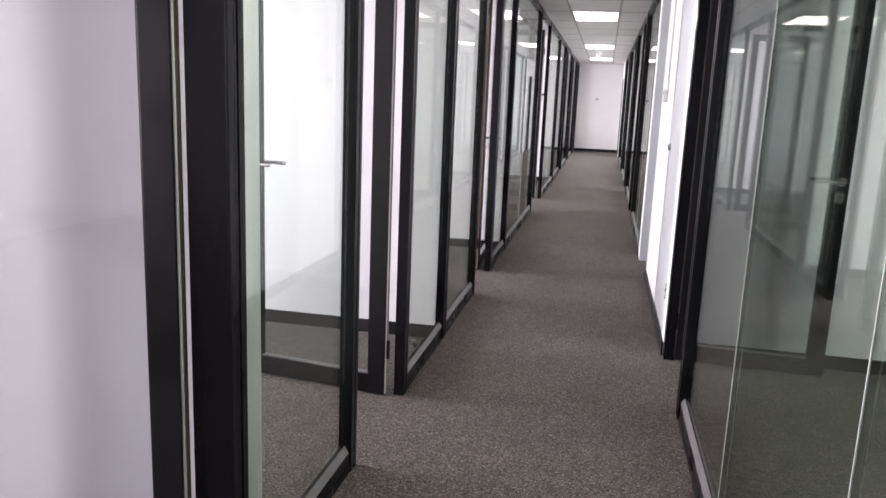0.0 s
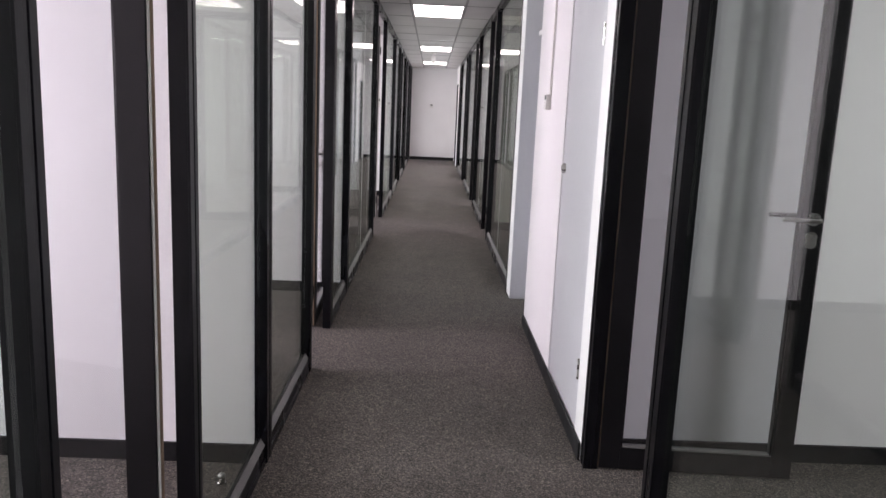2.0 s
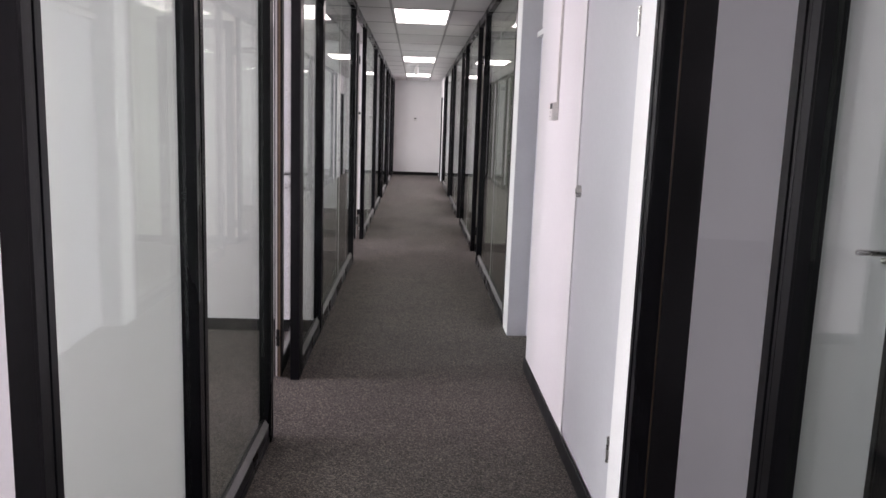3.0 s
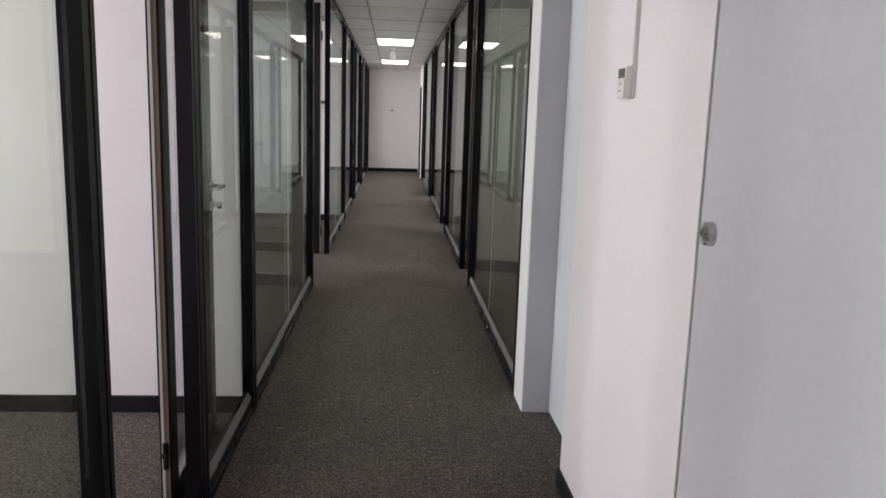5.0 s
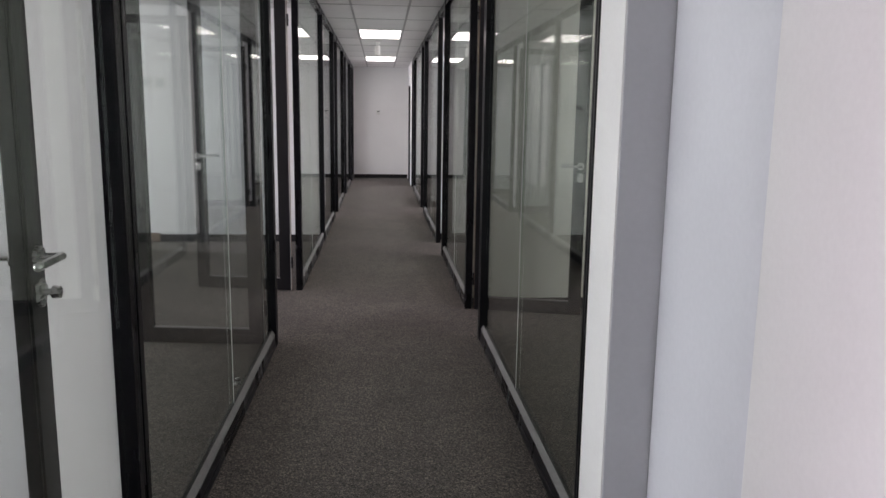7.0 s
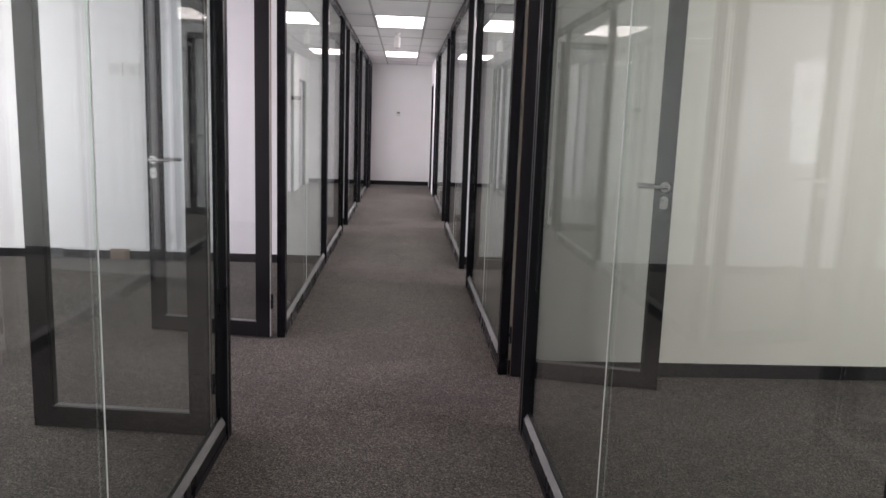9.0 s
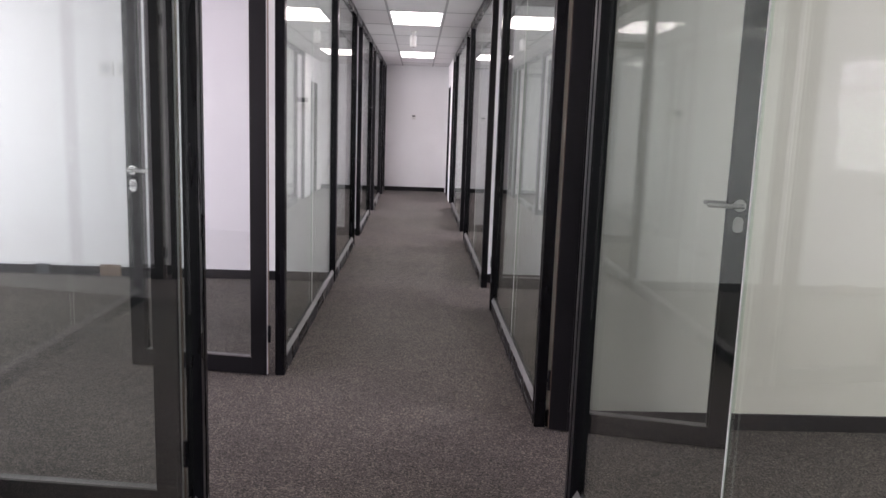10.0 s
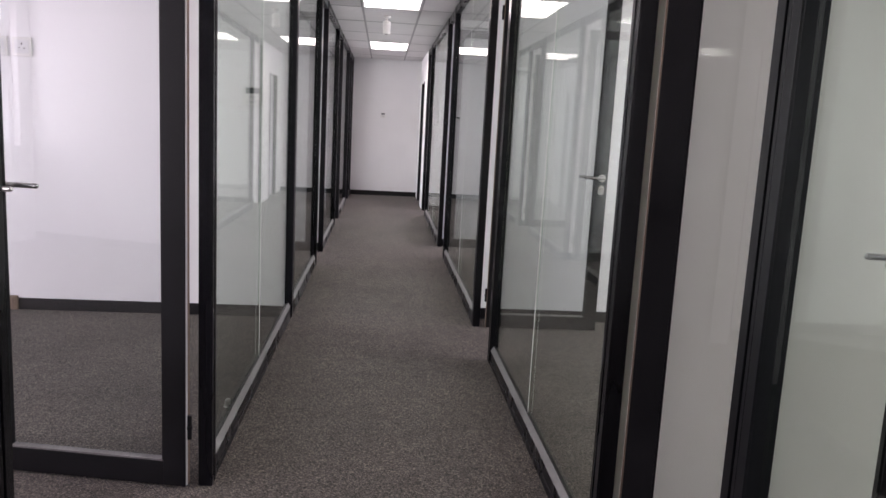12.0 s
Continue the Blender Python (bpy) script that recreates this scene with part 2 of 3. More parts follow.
LEFT_WALLS = [(1.68, 1.77), (4.13, 4.21), (6.99, 7.06), (13.59, 13.68), (16.40, 16.49), (19.20, 19.29)]
RIGHT_WALLS = [(4.31, 4.40), (7.00, 7.09), (10.485, 10.575), (13.72, 13.81), (17.05, 17.14), (20.69, 20.78)]
for k, (a, b) in enumerate(LEFT_WALLS):
    structure(f"wall_left_{k + 1}", boxes([(OUT_L, XL - DEPTH - 0.002, a, b, 0, TOP)]), M_WALL, "white plastered cross wall between two offices", "wall")
    structure(f"baseboard_left_{k + 1}", boxes([(OUT_L, XL - DEPTH - 0.004, a - 0.012, b + 0.012, 0, 0.078)], 0.003), M_SKIRT, "black vinyl skirting along the white wall", "baseboard")
for k, (a, b) in enumerate(RIGHT_WALLS):
    x0 = XR + DEPTH + 0.002 if k != 1 else XR + 0.17
    # the third cross wall is creamier than the others
    structure(f"wall_right_{k + 1}", boxes([(x0, OUT_R, a, b, 0, TOP)]), M_CREAM if k == 2 else M_WALL, "cream cross wall between two offices" if k == 2 else "white plastered cross wall between two offices", "wall")
    structure(f"baseboard_right_{k + 1}", boxes([(x0 + 0.002, OUT_R, a - 0.012, b + 0.012, 0, 0.078)], 0.003), M_SKIRT, "black vinyl skirting along the white wall", "baseboard")
structure("baseboard_end", boxes([(XL + 0.002, XR - 0.002, END - 0.014, END, 0, 0.085)], 0.003), M_SKIRT, "black vinyl skirting under the end wall", "baseboard")


# outer walls with window openings
def outer_wall(side, name, spans, power):
    x0 = OUT_L - 0.22 if side < 0 else OUT_R
    x1 = x0 + 0.22
    z0, z1 = 0.95, 2.30
    cuts, y = [(x0, x1, BACK, END, 0, z0), (x0, x1, BACK, END, z1, CEIL + 0.14)], BACK
    for a, b in spans:
        cuts.append((x0, x1, y, a, z0, z1))
        y = b
    cuts.append((x0, x1, y, END, z0, z1))
    structure(name, boxes(cuts), M_WALL, "white outer wall pierced by windows", "wall")
    for n, (a, b) in enumerate(spans):
        w = thing(f"window_{'l' if side < 0 else 'r'}{n + 1}", ((x0 + x1) / 2, (a + b) / 2, z0), "white-framed office window with a transom", "window", "", "structure")
        h, half = z1 - z0, (b - a) / 2
        part("window_frame", boxes([(-0.03, 0.03, -half, half, 0, 0.05), (-0.03, 0.03, -half, half, h - 0.05, h), (-0.03, 0.03, -half, -half + 0.05, 0.05, h - 0.05), (-0.03, 0.03, half - 0.05, half, 0.05, h - 0.05), (-0.028, 0.028, -half + 0.05, half - 0.05, h * 0.72, h * 0.72 + 0.045), (-0.028, 0.028, -0.025, 0.025, 0.05, h * 0.72)], 0.004), M_DOORWHITE, w)
        pane = part("pane", boxes([(-0.004, 0.004, -half + 0.045, half - 0.045, 0.045, h - 0.045)]), M_GLASS, w)
        pane.visible_shadow = False
        part("window_sill", boxes([(-0.11 if side > 0 else 0.112, -0.16 if side > 0 else 0.17, -half - 0.05, half + 0.05, -0.03, -0.002)], 0.005), M_DOORWHITE, w)
        window_light(a + 0.1, b - 0.1, side, power[n] * (b - a))


WIN_L = [(-1.0, 1.2), (2.0, 3.9), (4.6, 6.6), (7.22, 9.7), (10.6, 13.2), (14.4, 16.0), (16.9, 18.9), (19.7, 22.2)]
# right-hand windows are unseen, added to light the offices on that side
WIN_R = [(0.9, 2.6), (7.2, 8.7), (11.1, 13.2), (14.3, 16.6), (17.6, 20.2)]
outer_wall(-1, "wall_outer_left", WIN_L, (80, 92, 100, 47, 36, 100, 84, 74))
outer_wall(1, "wall_outer_right", WIN_R, (36, 46, 60, 64, 80))


# ---- glazed partitions ----
def post_boxes(x, s, y0, y1, deep=DEPTH):
    """One profile: two ridges and a recessed groove on the corridor side, a plain back."""
    w = y1 - y0
    n = max(1, round(w / 0.062))
    out = []
    step = w / n
    for i in range(n):
        a, b = y0 + i * step, y0 + (i + 1) * step
        g = min(0.012, step * 0.18)
        out += [(x + s * 0.006, x + s * deep, a, b, 0.0, CEIL), (x, x + s * 0.006, a, a + step * 0.36, 0.0, CEIL), (x, x + s * 0.006, b - step * 0.36, b, 0.0, CEIL), (x + s * 0.002, x + s * 0.006, (a + b) / 2 - g / 2, (a + b) / 2 + g / 2, 0.0, CEIL)]
    return out


RAIL = 0.105


def partition(side, y0, y1, posts, joints=(), face=None, first_deep=DEPTH):
    """A stretch of floor-to-ceiling glazing: posts, rails, beads, panes and clear joints."""
    s = -1 if side < 0 else 1
    x = 0.0
    home = thing("glass_partition", (face if face is not None else XL if s < 0 else XR, y0, 0), "floor-to-ceiling glass partition in black aluminium profiles", "glass partition", "office partitions")
    posts = [(a - y0, b - y0) for a, b in posts]
    joints = [j - y0 for j in joints]
    for n, (a, b) in enumerate(posts):
        part("post", boxes(post_boxes(x, s, a, b, first_deep if n == 0 else DEPTH), 0.0008), M_BLACK, home)
    stops = sorted([p for ab in posts for p in ab])
    if posts[0][0] > 0.01:
        stops = [0.0] + stops
    else:
        stops = stops[1:]
    if posts[-1][1] < y1 - y0 - 0.01:
        stops = stops + [y1 - y0]
    else:
        stops = stops[:-1]
    for a, b in zip(stops[0::2], stops[1::2]):
        part("bottom_rail", boxes([(x + s * 0.008, x + s * DEPTH, a, b, 0.0, 0.075), (x + s * 0.004, x + s * 0.008, a, b, 0.0, 0.030)], 0.0008), M_BLACK, home)
        prof = bmesh.new()
        for (u0, h0), (u1, h1) in (((0.010, 0.075), (0.026, RAIL)), ((0.049, 0.075), (0.041, RAIL))):
            v = [prof.verts.new((x + s * u, yy, h)) for yy in (a, b) for u, h in ((u0, 0.074), (u0, h0 + 0.004), (u1, h1), (u1, 0.074))]
            for q in ((0, 1, 5, 4), (1, 2, 6, 5), (2, 3, 7, 6), (3, 0, 4, 7), (0, 3, 2, 1), (4, 5, 6, 7)):
                prof.faces.new([v[i] for i in q])
        bmesh.ops.recalc_face_normals(prof, faces=prof.faces)
        part("glazing_bead", prof, M_BEAD, home, "dusty glazing bead with ceiling light in its grey")
        part("top_rail", boxes([(x + s * 0.006, x + s * DEPTH, a, b, CEIL - 0.062, CEIL), (x + s * 0.001, x + s * 0.006, a, b, CEIL - 0.022, CEIL)], 0.0008), M_BLACK, home)
        cuts = [a] + [j for j in joints if a < j < b] + [b]
        for c, d in zip(cuts, cuts[1:]):
            lo, hi = c + (0.002 if c != a else 0.001), d - (0.002 if d != b else 0.001)
            part("pane", boxes([(x + s * 0.029, x + s * 0.039, lo, hi, 0.080, CEIL - 0.055)]), M_GLASS, home)
        for j in cuts[1:-1]:
            part("glass_joint", boxes([(x + s * 0.0285, x + s * 0.0315, j - 0.0017, j + 0.0017, RAIL, CEIL - 0.062)]), M_SEAL, home, "thin white silicone joint")
    return home


partition(-1, BACK, 0.52, [(0.45, 0.52)], (-1.0, -2.5))
partition(-1, 1.50, 2.495, [(1.50, 1.58), (2.43, 2.495)], (), None, 0.108)
partition(-1, 3.215, 5.26, [(3.215, 3.28), (4.125, 4.212), (5.195, 5.26)])
partition(-1, 6.015, 9.63, [(6.015, 6.13), (6.97, 7.06), (9.56, 9.63)], (8.365,))
partition(-1, 11.105, 15.58, [(11.105, 11.165), (13.585, 13.68), (15.515, 15.58)], (12.36,))
partition(-1, 16.30, 18.32, [(16.30, 16.365), (18.255, 18.32)])
partition(-1, 19.11, 21.26, [(19.11, 19.175), (21.195, 21.26)])
partition(-1, 22.0, END, [(22.0, 22.065), (22.72, END)])
partition(1, BACK, 3.407, [(3.325, 3.407)], (2.315, 1.2, 0.13, -0.94, -2.0), 1.272)
partition(1, 7.24, 9.725, [(7.24, 7.275), (9.645, 9.725)], (8.50,))
partition(1, 10.465, 12.73, [(10.465, 10.53), (12.665, 12.73)], (11.63,))
partition(1, 13.49, 16.20, [(13.49, 13.555), (16.135, 16.20)], (14.85,))
partition(1, 16.95, 19.87, [(16.95, 17.015), (19.805, 19.87)], (18.4,))


def door_head(side, y0, y1):
    s = -1 if side < 0 else 1
    ob = link_mesh("trim_door_head", boxes([((XL if s < 0 else XR) + s * 0.006, (XL if s < 0 else XR) + s * DEPTH, y0, y1, CEIL - 0.075, CEIL)], 0.0008), M_BLACK)
    tagged(ob, "black aluminium head profile over a doorway", "door frame", "", "structure")


for y0, y1 in ((0.52, 1.50), (2.495, 3.215), (5.26, 6.015), (9.63, 11.105), (15.58, 16.30), (18.32, 19.11), (21.26, 22.0)):
    door_head(-1, y0, y1)
for y0, y1 in ((3.407, 4.175), (9.725, 10.465), (12.73, 13.49), (16.20, 16.95), (19.87, 20.60)):
    door_head(1, y0, y1)


# ---- glass doors ----
def lever(side, x, z):
    """A round lever handle on one face of a leaf; side is -1 or 1."""
    bm = bmesh.new()
    y = side * 0.021
    rod(bm, (x, y, z), (x, y + side * 0.010, z), 0.0255, 0.0245, 24)
    rod(bm, (x, y + side * 0.008, z), (x, y + side * 0.052, z), 0.0095, None, 16)
    rod(bm, (x + 0.0095, y + side * 0.050, z), (x - 0.125, y + side * 0.050, z), 0.0095, None, 16)
    bmesh.ops.create_uvsphere(bm, u_segments=14, v_segments=8, radius=0.0095, matrix=Matrix.Translation((x - 0.125, y + side * 0.050, z)))
    return smooth(bm)


def rosette(side, x, z):
    bm = bmesh.new()
    y = side * 0.021
    rod(bm, (x, y, z + 0.012), (x, y + side * 0.008, z + 0.012), 0.0215, 0.0205, 24)
    rod(bm, (x, y, z - 0.012), (x, y + side * 0.008, z - 0.012), 0.0215, 0.0205, 24)
    rod(bm, (x, y + side * 0.004, z + 0.010), (x, y + side * 0.016, z + 0.010), 0.0088, None, 16)
    for v in boxes([(x - 0.0048, x + 0.0048, y + side * 0.004, y + side * 0.016, z - 0.022, z + 0.008)]).verts:
        bm.verts.new(v.co)
    return smooth(bm)


LEAF_H = 2.40


def glass_door(width, label):
    """A leaf hinged at its origin, closed along +x, 40 mm thick, with handles on both faces."""
    leaf = thing("glass_door", (0, 0, 0), label, "door", "office doors")
    t = 0.02
    part("stile", boxes([(0.0, 0.082, -t, t, 0.008, LEAF_H), (0.082, 0.090, -t + 0.006, t - 0.006, 0.1, LEAF_H - 0.08)], 0.0015), M_LEAF, leaf)
    part("stile", boxes([(width - 0.082, width, -t, t, 0.008, LEAF_H), (width - 0.090, width - 0.082, -t + 0.006, t - 0.006, 0.1, LEAF_H - 0.08)], 0.0015), M_LEAF, leaf)
    part("bottom_rail", boxes([(0.082, width - 0.082, -t, t, 0.008, 0.098)], 0.0015), M_LEAF, leaf)
    part("top_rail", boxes([(0.082, width - 0.082, -t, t, LEAF_H - 0.082, LEAF_H)], 0.0015), M_LEAF, leaf)
    part("glazing_bead", boxes([(0.09, width - 0.09, -t + 0.004, t - 0.004, 0.098, 0.104)], 0.001), M_BEAD, leaf, "dusty glazing bead with ceiling light in its grey")
    part("pane", boxes([(0.084, width - 0.084, -0.004, 0.004, 0.100, LEAF_H - 0.084)]), M_LEAFGLASS, leaf)
    for side in (-1, 1):
        part("handle", lever(side, width - 0.041, 1.065), M_STEEL, leaf, "brushed steel lever handle")
        part("lock_rosette", rosette(side, width - 0.041, 0.985), M_STEEL, leaf, "brushed steel oval lock rosette")
    for z in (0.23, 2.10):
        bm = bmesh.new()
        rod(bm, (-0.008, 0.0, z - 0.045), (-0.008, 0.0, z + 0.045), 0.009, None, 14)
        rod(bm, (-0.008, 0.0, z - 0.006), (-0.008, 0.0, z + 0.006), 0.0115, None, 14)
        part("hinge", smooth(bm), M_LEAF, leaf)
    part("edge_gasket", boxes([(-0.0035, 0.0, -0.012, -0.004, 0.01, LEAF_H - 0.003), (-0.0035, 0.0, -0.002, 0.001, 0.01, LEAF_H - 0.003)]), M_GASKET, leaf, "brown rubber edge gasket")
    part("edge_strip", boxes([(-0.003, 0.0, 0.004, 0.013, 0.01, LEAF_H - 0.003)]), M_EDGE, leaf, "bare metal edge strip")
    return leaf


def direction(dx, dy):
    return math.degrees(math.atan2(dy, dx))


first = glass_door(0.765, "open black-framed glass door swung into the office")
first.matrix_basis = pose(XL - 0.088, 3.202, 0, 0, 0, direction(-0.755, 0.11))
for hx, hy, dx, dy, label in (
    (XL - 0.131, 1.500, -1.0, 0.03, ""),
    (XL - 0.120, 6.040, -0.028, 0.72, "black-framed glass door folded right back against the glazing"),
    (XL - 0.080, 9.610, -0.750, 0.085, "open handleless leaf of a black-framed double glass door"),
    (XL - 0.088, 11.100, -0.757, 0.135, "open leaf of a black-framed double glass door"),
    (XL - 0.088, 16.285, -0.77, 0.05, ""),
    (XL - 0.088, 19.095, -0.77, 0.05, ""),
    (XL - 0.088, 21.985, -0.77, 0.05, ""),
    (XW + 0.064, 4.195, 0.71, -0.045, ""),
    (XR + 0.066, 10.445, 0.70, -0.180, "half-open black-framed glass door in the office doorway"),
    (XR + 0.088, 13.470, 0.77, 0.0, ""),
    (XR + 0.088, 16.930, 0.77, 0.0, ""),
):
    d = copy_thing(first, pose(hx, hy, 0, 0, 0, direction(dx, dy)))
    if label:
        tagged(d, label)
    if "folded" in label:
        bm = rod(bmesh.new(), (0.724, -0.028, 0.985), (0.724, -0.052, 0.985), 0.0075, None, 14)
        rod(bm, (0.724, -0.050, 0.985), (0.724, -0.066, 0.985), 0.015, 0.0135, 20)
        part("thumbturn", smooth(bm), M_STEEL, d, "small steel thumbturn knob")
    if "handleless" in label:
        for piece in list(d.children):
            if piece.name.split(".")[0] in ("handle", "lock_rosette"):
                bpy.data.objects.remove(piece)


# ---- the white wall with its doors ----
structure("wall_white", boxes([(XW, XW + 0.12, 5.175, 6.265, 0, TOP)], 0.003), M_WALL, "white painted wall carrying a thermostat", "wall")
structure("wall_white_strip", boxes([(XW, XW + 0.12, 4.248, 4.395, 0, TOP)], 0.003), M_WALL, "narrow white painted wall strip beside a door", "wall")
structure("wall_over_door", boxes([(XW, XW + 0.12, 4.395, 5.175, 2.10, TOP)]), M_WALL, "white painted wall over a flush door", "wall")
structure("wall_over_recess", boxes([(XW + 0.11, XW + 0.23, 6.265, 7.011, 2.03, TOP)]), M_WALL, "white painted wall over a recessed door", "wall")
structure("wall_pier", boxes([(XR + 0.004, XR + 0.16, 7.011, 7.237, 0, TOP)], 0.003), M_WALL, "white painted pier beside the recessed door", "wall")
# thin grey sheet makes the pier's recess side darker than its front
structure("trim_recess_side", boxes([(XR + 0.008, XR + 0.156, 7.005, 7.0105, 0, TOP - 0.002)], 0.001), M_DOORGREY, "thin pale grey sheet on the recess side of the pier", "trim")
jamb = thing("door_frame", (XW, 4.175, 0), "black aluminium jamb beside the white wall", "door frame", "", "structure")
part("post", boxes(post_boxes(0, 1, 0.0, 0.071, 0.056), 0.0008), M_BLACK, jamb)
structure("baseboard_white_wall", boxes([(XW - 0.011, XW - 0.0005, 4.25, 6.270, 0, 0.078), (XW + 0.0, XW + 0.105, 6.267, 6.278, 0, 0.078)], 0.003), M_SKIRT, "black vinyl skirting along the white wall", "baseboard")

flush = thing("door_flush", (XW, 4.395, 0), "closed pale grey flush door without a handle", "door")
part("leaf", boxes([(0.005, 0.046, 0.004, 0.776, 0.008, 2.096)], 0.0015), M_DOORGREY, flush)
LY = 0.715
bm = bmesh.new()
rod(bm, (0.006, LY, 1.150), (-0.010, LY, 1.150), 0.026, 0.024, 32)
rod(bm, (-0.004, LY, 1.157), (-0.014, LY, 1.157), 0.0095, None, 20)
part("lock_rosette", smooth(bm), M_STEEL, flush, "round brushed steel lock rosette")
part("key_cylinder", boxes([(-0.0130, -0.006, LY - 0.0045, LY + 0.0045, 1.133, 1.155)], 0.001), M_STEEL, flush, "steel profile cylinder")
part("keyhole", boxes([(-0.0152, -0.0142, LY - 0.001, LY + 0.001, 1.152, 1.162)]), M_DARK, flush)
for z in (0.345, 1.735):
    bm = bmesh.new()
    rod(bm, (0.000, 0.010, z - 0.045), (0.000, 0.010, z + 0.045), 0.007, None, 14)
    part("hinge", smooth(bm), M_STEEL, flush, "steel butt hinge")

recess = thing("door_recessed", (XW + 0.11, 6.265, 0), "closed lavender-white door set back in a recess", "door")
part("leaf", boxes([(0.0, 0.045, 0.03, 0.737, 0.008, 1.965)], 0.0015), M_DOORWHITE, recess)
part("frame", boxes([(-0.004, 0.05, 0.004, 0.027, 0, 2.0), (-0.030, 0.05, 0.004, 0.744, 1.968, 2.0)], 0.002), M_WALL, recess)
# near-black strip paints the shadow in the gap beside the leaf
part("gap_shadow", boxes([(0.001, 0.05, 0.7375, 0.7445, 0, 1.967)]), M_DARK, recess, "dark strip with the door gap's shadow in its colour")


def thermostat(place, turn, scale=1.0, label="ivory plastic wall thermostat with a small display"):
    """A wall controller facing -y before its turn."""
    t = thing("thermostat", place, label, "thermostat", "", "", turn)
    k = scale
    part("back_plate", boxes([(-0.054 * k, 0.038 * k, -0.009 * k, -0.001, -0.049 * k, 0.052 * k)], 0.002 * k), M_PLASTIC, t)
    part("body", boxes([(-0.058 * k, 0.034 * k, -0.034 * k, -0.0085 * k, -0.052 * k, 0.048 * k)], 0.006 * k), M_PLASTIC, t)
    part("cover", boxes([(-0.056 * k, 0.032 * k, -0.0375 * k, -0.0335 * k, -0.049 * k, 0.006 * k)], 0.0016 * k), M_PLASTIC, t)
    part("display", boxes([(-0.044 * k, 0.024 * k, -0.0350 * k, -0.0335 * k, 0.012 * k, 0.042 * k)], 0.0005), M_SCREEN, t, "dark liquid-crystal display")
    bm = bmesh.new()
    bmesh.ops.create_uvsphere(bm, u_segments=18, v_segments=8, radius=1.0, matrix=Matrix.LocRotScale((-0.010 * k, -0.0372 * k, -0.006 * k), None, (0.017 * k, 0.0016 * k, 0.006 * k)))
    part("button", smooth(bm), M_PRINT, t, "oval grey rocker button")
    part("rocker_key", boxes([(-0.0155 * k, -0.0045 * k, -0.0394 * k, -0.0380 * k, -0.0095 * k, -0.0025 * k)], 0.0006), M_PLASTIC, t)
    part("indicator", smooth(rod(bmesh.new(), (-0.0505 * k, -0.0336 * k, 0.036 * k), (-0.0505 * k, -0.0350 * k, 0.036 * k), 0.0016 * k, None, 12)), M_DARK, t, "tiny dark indicator window")
    part("printed_line", boxes([(-0.030 * k, 0.008 * k, -0.0379 * k, -0.0374 * k, -0.031 * k, -0.026 * k)]), M_PRINT, t)
    return t


thermostat((XW, 5.702, 1.482), -90, 0.86)
conduit = tagged(link_mesh("cable_conduit", boxes([(XW - 0.013, XW - 0.0005, 5.671, 5.687, 1.524, TOP)], 0.002), M_PLASTIC), "thin white surface cable conduit on the wall", "cable conduit")
thermostat((-0.265, 13.59, 1.485), 0, 1.25, "ivory thermostat on the white office wall")
thermostat((0.576, END, 1.50), 0, 0.9, "small white sensor on the end wall")

# white wall and door at the corridor's far end
structure("wall_far_white", boxes([(XR, XR + 0.12, 20.675, 21.40, 0, TOP), (XR, XR + 0.12, 21.40, 22.22, 2.08, TOP), (XR, XR + 0.12, 22.22, END, 0, TOP)], 0.002), M_WALL, "white painted wall beside the corridor's end", "wall")
far_jamb = thing("door_frame", (XR, 20.60, 0), "black aluminium jamb beside the white wall", "door frame", "", "structure")
part("post", boxes(post_boxes(0, 1, 0.0, 0.073), 0.0008), M_BLACK, far_jamb)
far = thing("door_far", (XR + 0.05, 21.405, 0), "grey door standing in the end wall", "door")
part("leaf", boxes([(0.0, 0.045, 0.03, 0.785, 0.008, 2.06)], 0.0015), M_DOORGREY, far)
part("frame", boxes([(-0.06, 0.03, 0.0, 0.03, 0, 2.075), (-0.06, 0.03, 0.785, 0.81, 0, 2.075)], 0.002), M_BLACK, far)


# ---- fixtures ----
def ceiling_light(y0):
    lamp = thing("ceiling_light", (GX0 + TX / 2, y0 + TY / 2, CEIL), "recessed fluorescent ceiling panel with a glowing diffuser", "ceiling light", "corridor ceiling lights")
    a, b = TX / 2 - 0.004, TY / 2 - 0.004
    part("frame", boxes([(-a, -a + 0.022, -b, b, 0.0, 0.05), (a - 0.022, a, -b, b, 0.0, 0.05), (-a + 0.022, a - 0.022, -b, -b + 0.022, 0.0, 0.05), (-a + 0.022, a - 0.022, b - 0.022, b, 0.0, 0.05)], 0.001), M_LAMPFRAME, lamp)
    part("diffuser", boxes([(-a + 0.022, a - 0.022, -b + 0.022, b - 0.022, 0.006, 0.012)]), M_LAMP, lamp, "glowing warm white diffuser")
    part("louvre", boxes([(-a + 0.05 + 0.047 * i, -a + 0.0516 + 0.047 * i, -b + 0.0225, b - 0.0225, 0.0005, 0.0055) for i in range(11)]), M_LAMPFRAME, lamp, "thin pale louvre blades")
    part("housing", boxes([(-a, a, -b, b, 0.051, 0.10)]), M_LAMPFRAME, lamp)
    return lamp


for j in LAMP_ROWS:
    ceiling_light(GY0 + j * TY)


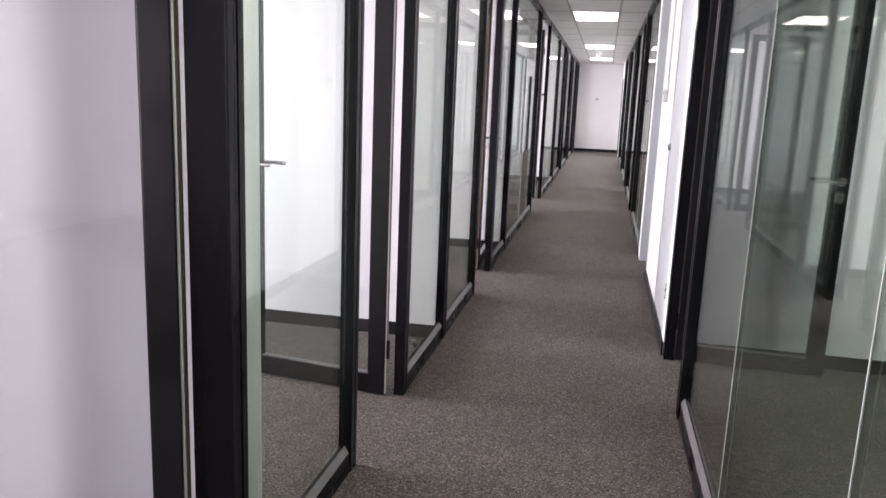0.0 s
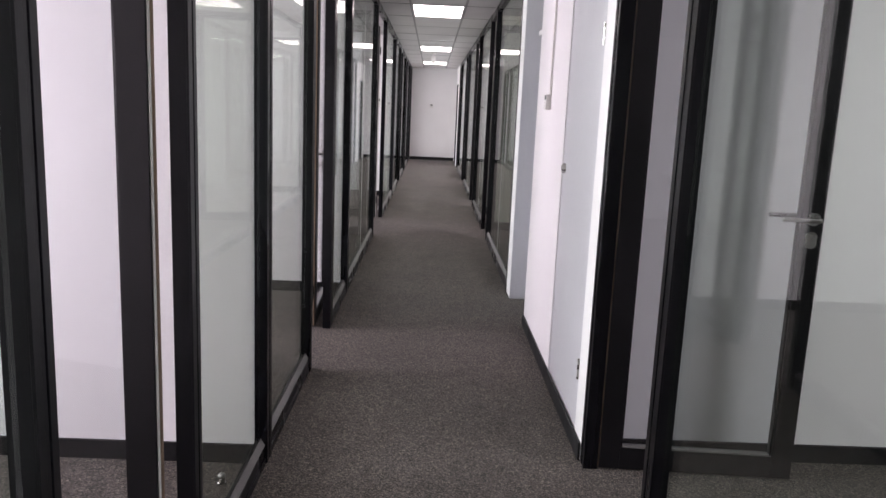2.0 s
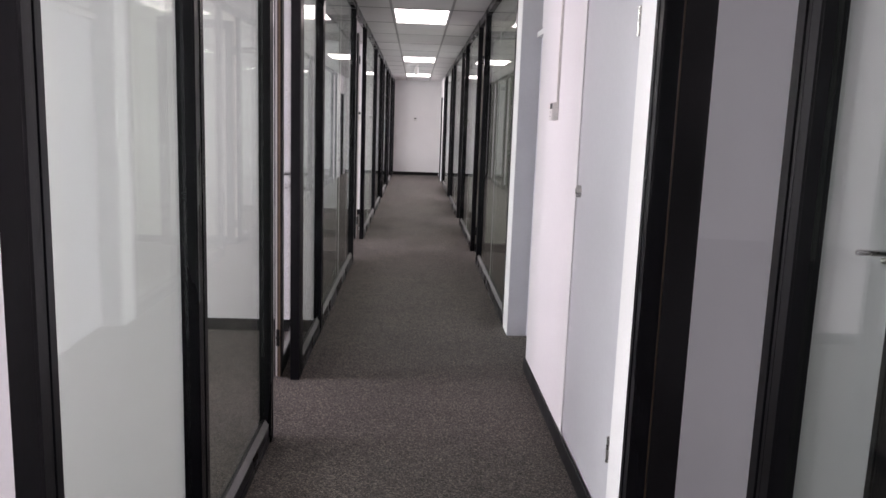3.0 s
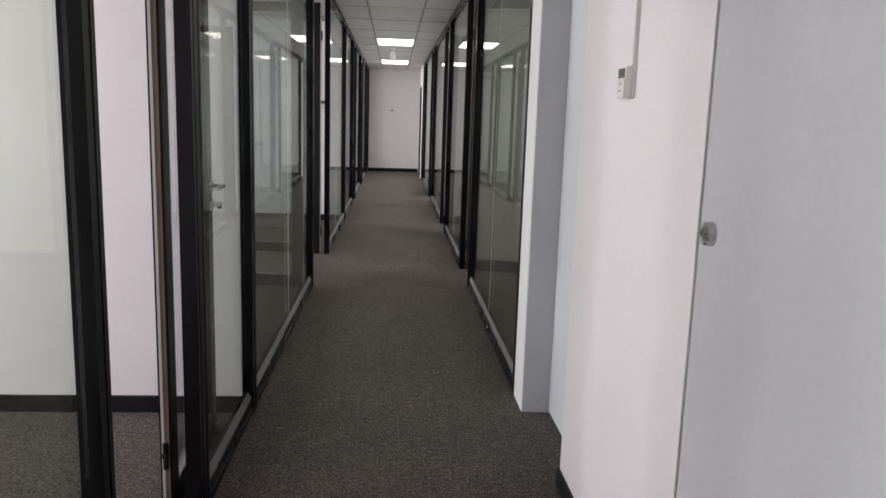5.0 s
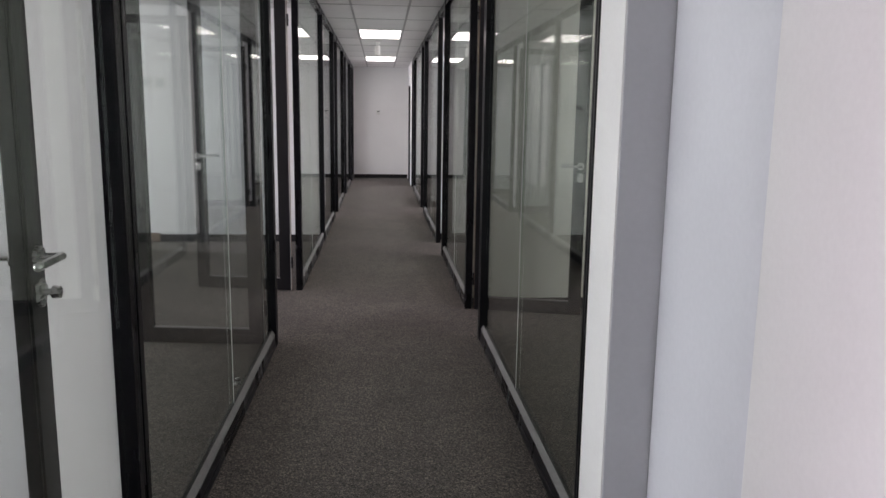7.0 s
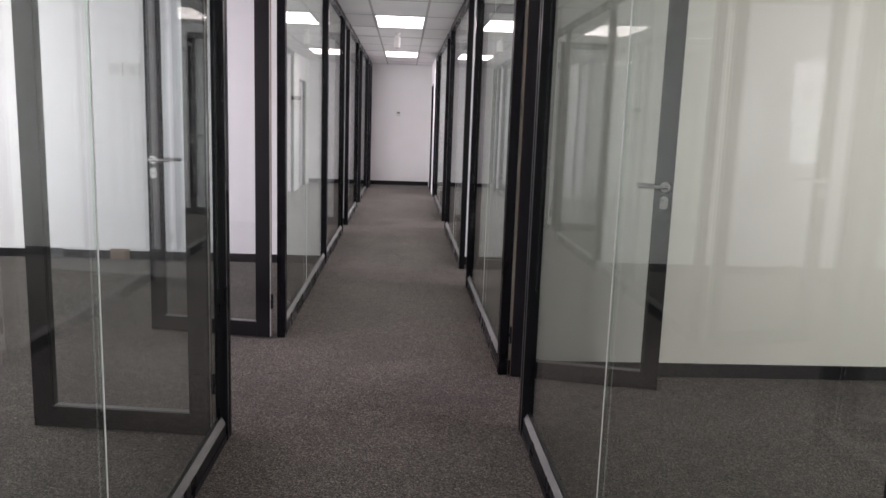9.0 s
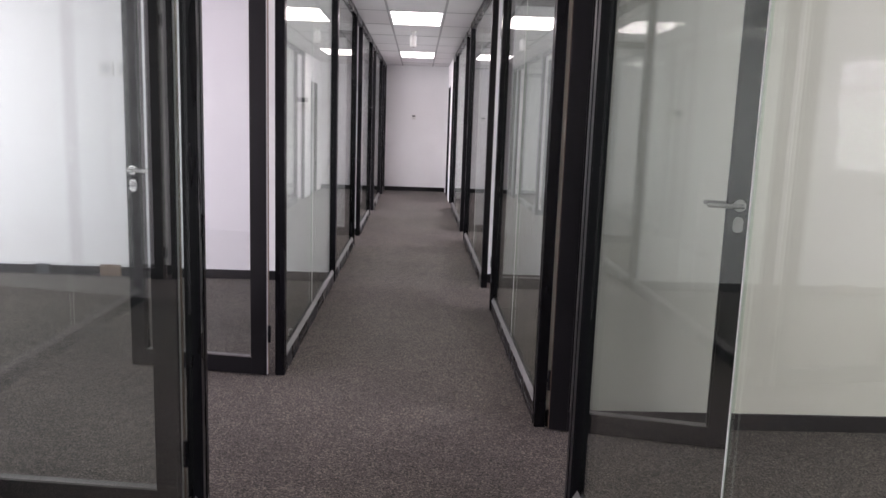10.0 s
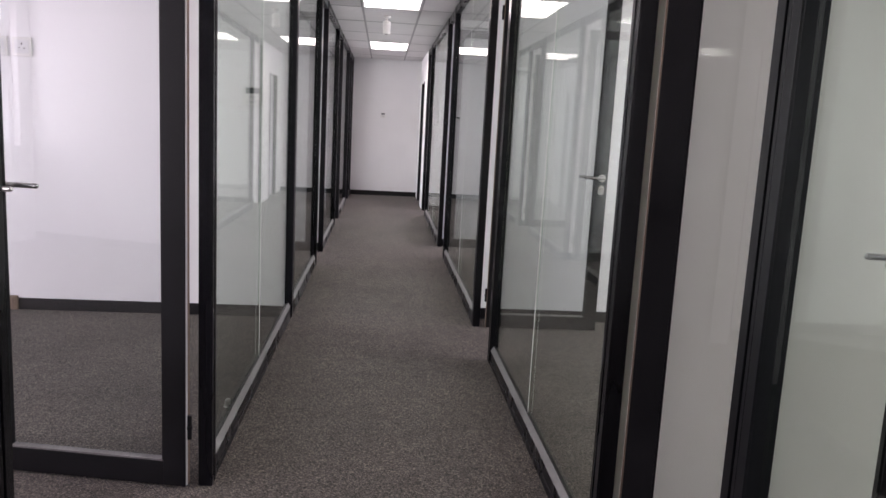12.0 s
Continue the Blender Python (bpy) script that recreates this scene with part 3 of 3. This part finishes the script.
def detector(place):
    d = thing("ceiling_camera", place, "white cylindrical device hanging from the ceiling", "detector")
    bm = bmesh.new()
    rod(bm, (0, 0, 0), (0, 0, -0.022), 0.040, 0.036, 28)
    rod(bm, (0, 0, -0.02), (0, 0, -0.055), 0.014, 0.014, 16)
    part("mount", smooth(bm), M_PLASTIC, d)
    bm = bmesh.new()
    rod(bm, (0, 0, -0.05), (0, 0, -0.062), 0.030, 0.042, 28)
    rod(bm, (0, 0, -0.062), (0, 0, -0.185), 0.042, 0.042, 28)
    rod(bm, (0, 0, -0.185), (0, 0, -0.195), 0.042, 0.036, 28)
    part("cylinder", smooth(bm), M_PLASTIC, d)
    part("lens", smooth(rod(bmesh.new(), (0, 0, -0.1945), (0, 0, -0.1965), 0.026, 0.024, 24)), M_SCREEN, d, "dark lens")
    return d


detector((0.575, 17.15, CEIL + 0.003))


def socket(place, label):
    s = thing("wall_socket", place, label, "socket", "office sockets")
    part("plate", boxes([(-0.06, 0.06, -0.010, -0.0005, -0.06, 0.06)], 0.003), M_PLASTIC, s)
    part("insert", boxes([(-0.042, 0.042, -0.0125, -0.0095, -0.042, 0.042)], 0.001), M_LAMPFRAME, s)
    part("pin_holes", boxes([(-0.004, 0.004, -0.0131, -0.0124, 0.012, 0.024), (-0.020, -0.010, -0.0131, -0.0124, -0.012, -0.006), (0.010, 0.020, -0.0131, -0.0124, -0.012, -0.006)]), M_DARK, s)
    return s


socket((-1.874, 13.59, 1.715), "white square wall socket on the office wall")
outlet_box = thing("skirting_outlet", (-1.885, 13.578, 0), "brown plastic outlet box set on the skirting", "outlet box")
part("box", boxes([(-0.085, 0.085, -0.026, -0.0005, 0.004, 0.098)], 0.004), M_GASKET, outlet_box)
part("flap", boxes([(-0.060, 0.060, -0.031, -0.0255, 0.018, 0.084)], 0.002), M_GASKET, outlet_box)
small_outlet = thing("skirting_outlet", (-2.45, 13.578, 0), "dark grey outlet plate set on the skirting", "outlet box")
part("box", boxes([(-0.055, 0.055, -0.018, -0.0005, 0.006, 0.092)], 0.003), M_SCREEN, small_outlet)
part("flap", boxes([(-0.038, 0.038, -0.022, -0.0175, 0.018, 0.080)], 0.002), M_SCREEN, small_outlet)
socket((-1.725, 13.59, 1.715), "white square wall socket on the office wall")


def stopper(place):
    bm = bmesh.new()
    rod(bm, (0, 0, 0), (0, 0, 0.004), 0.020, 0.019, 20)
    rod(bm, (0, 0, 0.004), (0, 0, 0.026), 0.013, 0.013, 20)
    bmesh.ops.create_uvsphere(bm, u_segments=16, v_segments=8, radius=0.014, matrix=Matrix.Translation((0, 0, 0.028)))
    ob = link_mesh("door_stop", smooth(bm), M_STEEL)
    ob.matrix_basis = pose(*place)
    return tagged(ob, "small steel door stop on the carpet", "door stop", "door stops")


stopper((-0.135, 3.957, 0.0))
stopper((-0.135, 6.78, 0.0))
stopper((-0.115, 8.91, 0.0))
stopper((-0.10, 11.90, 0.0))
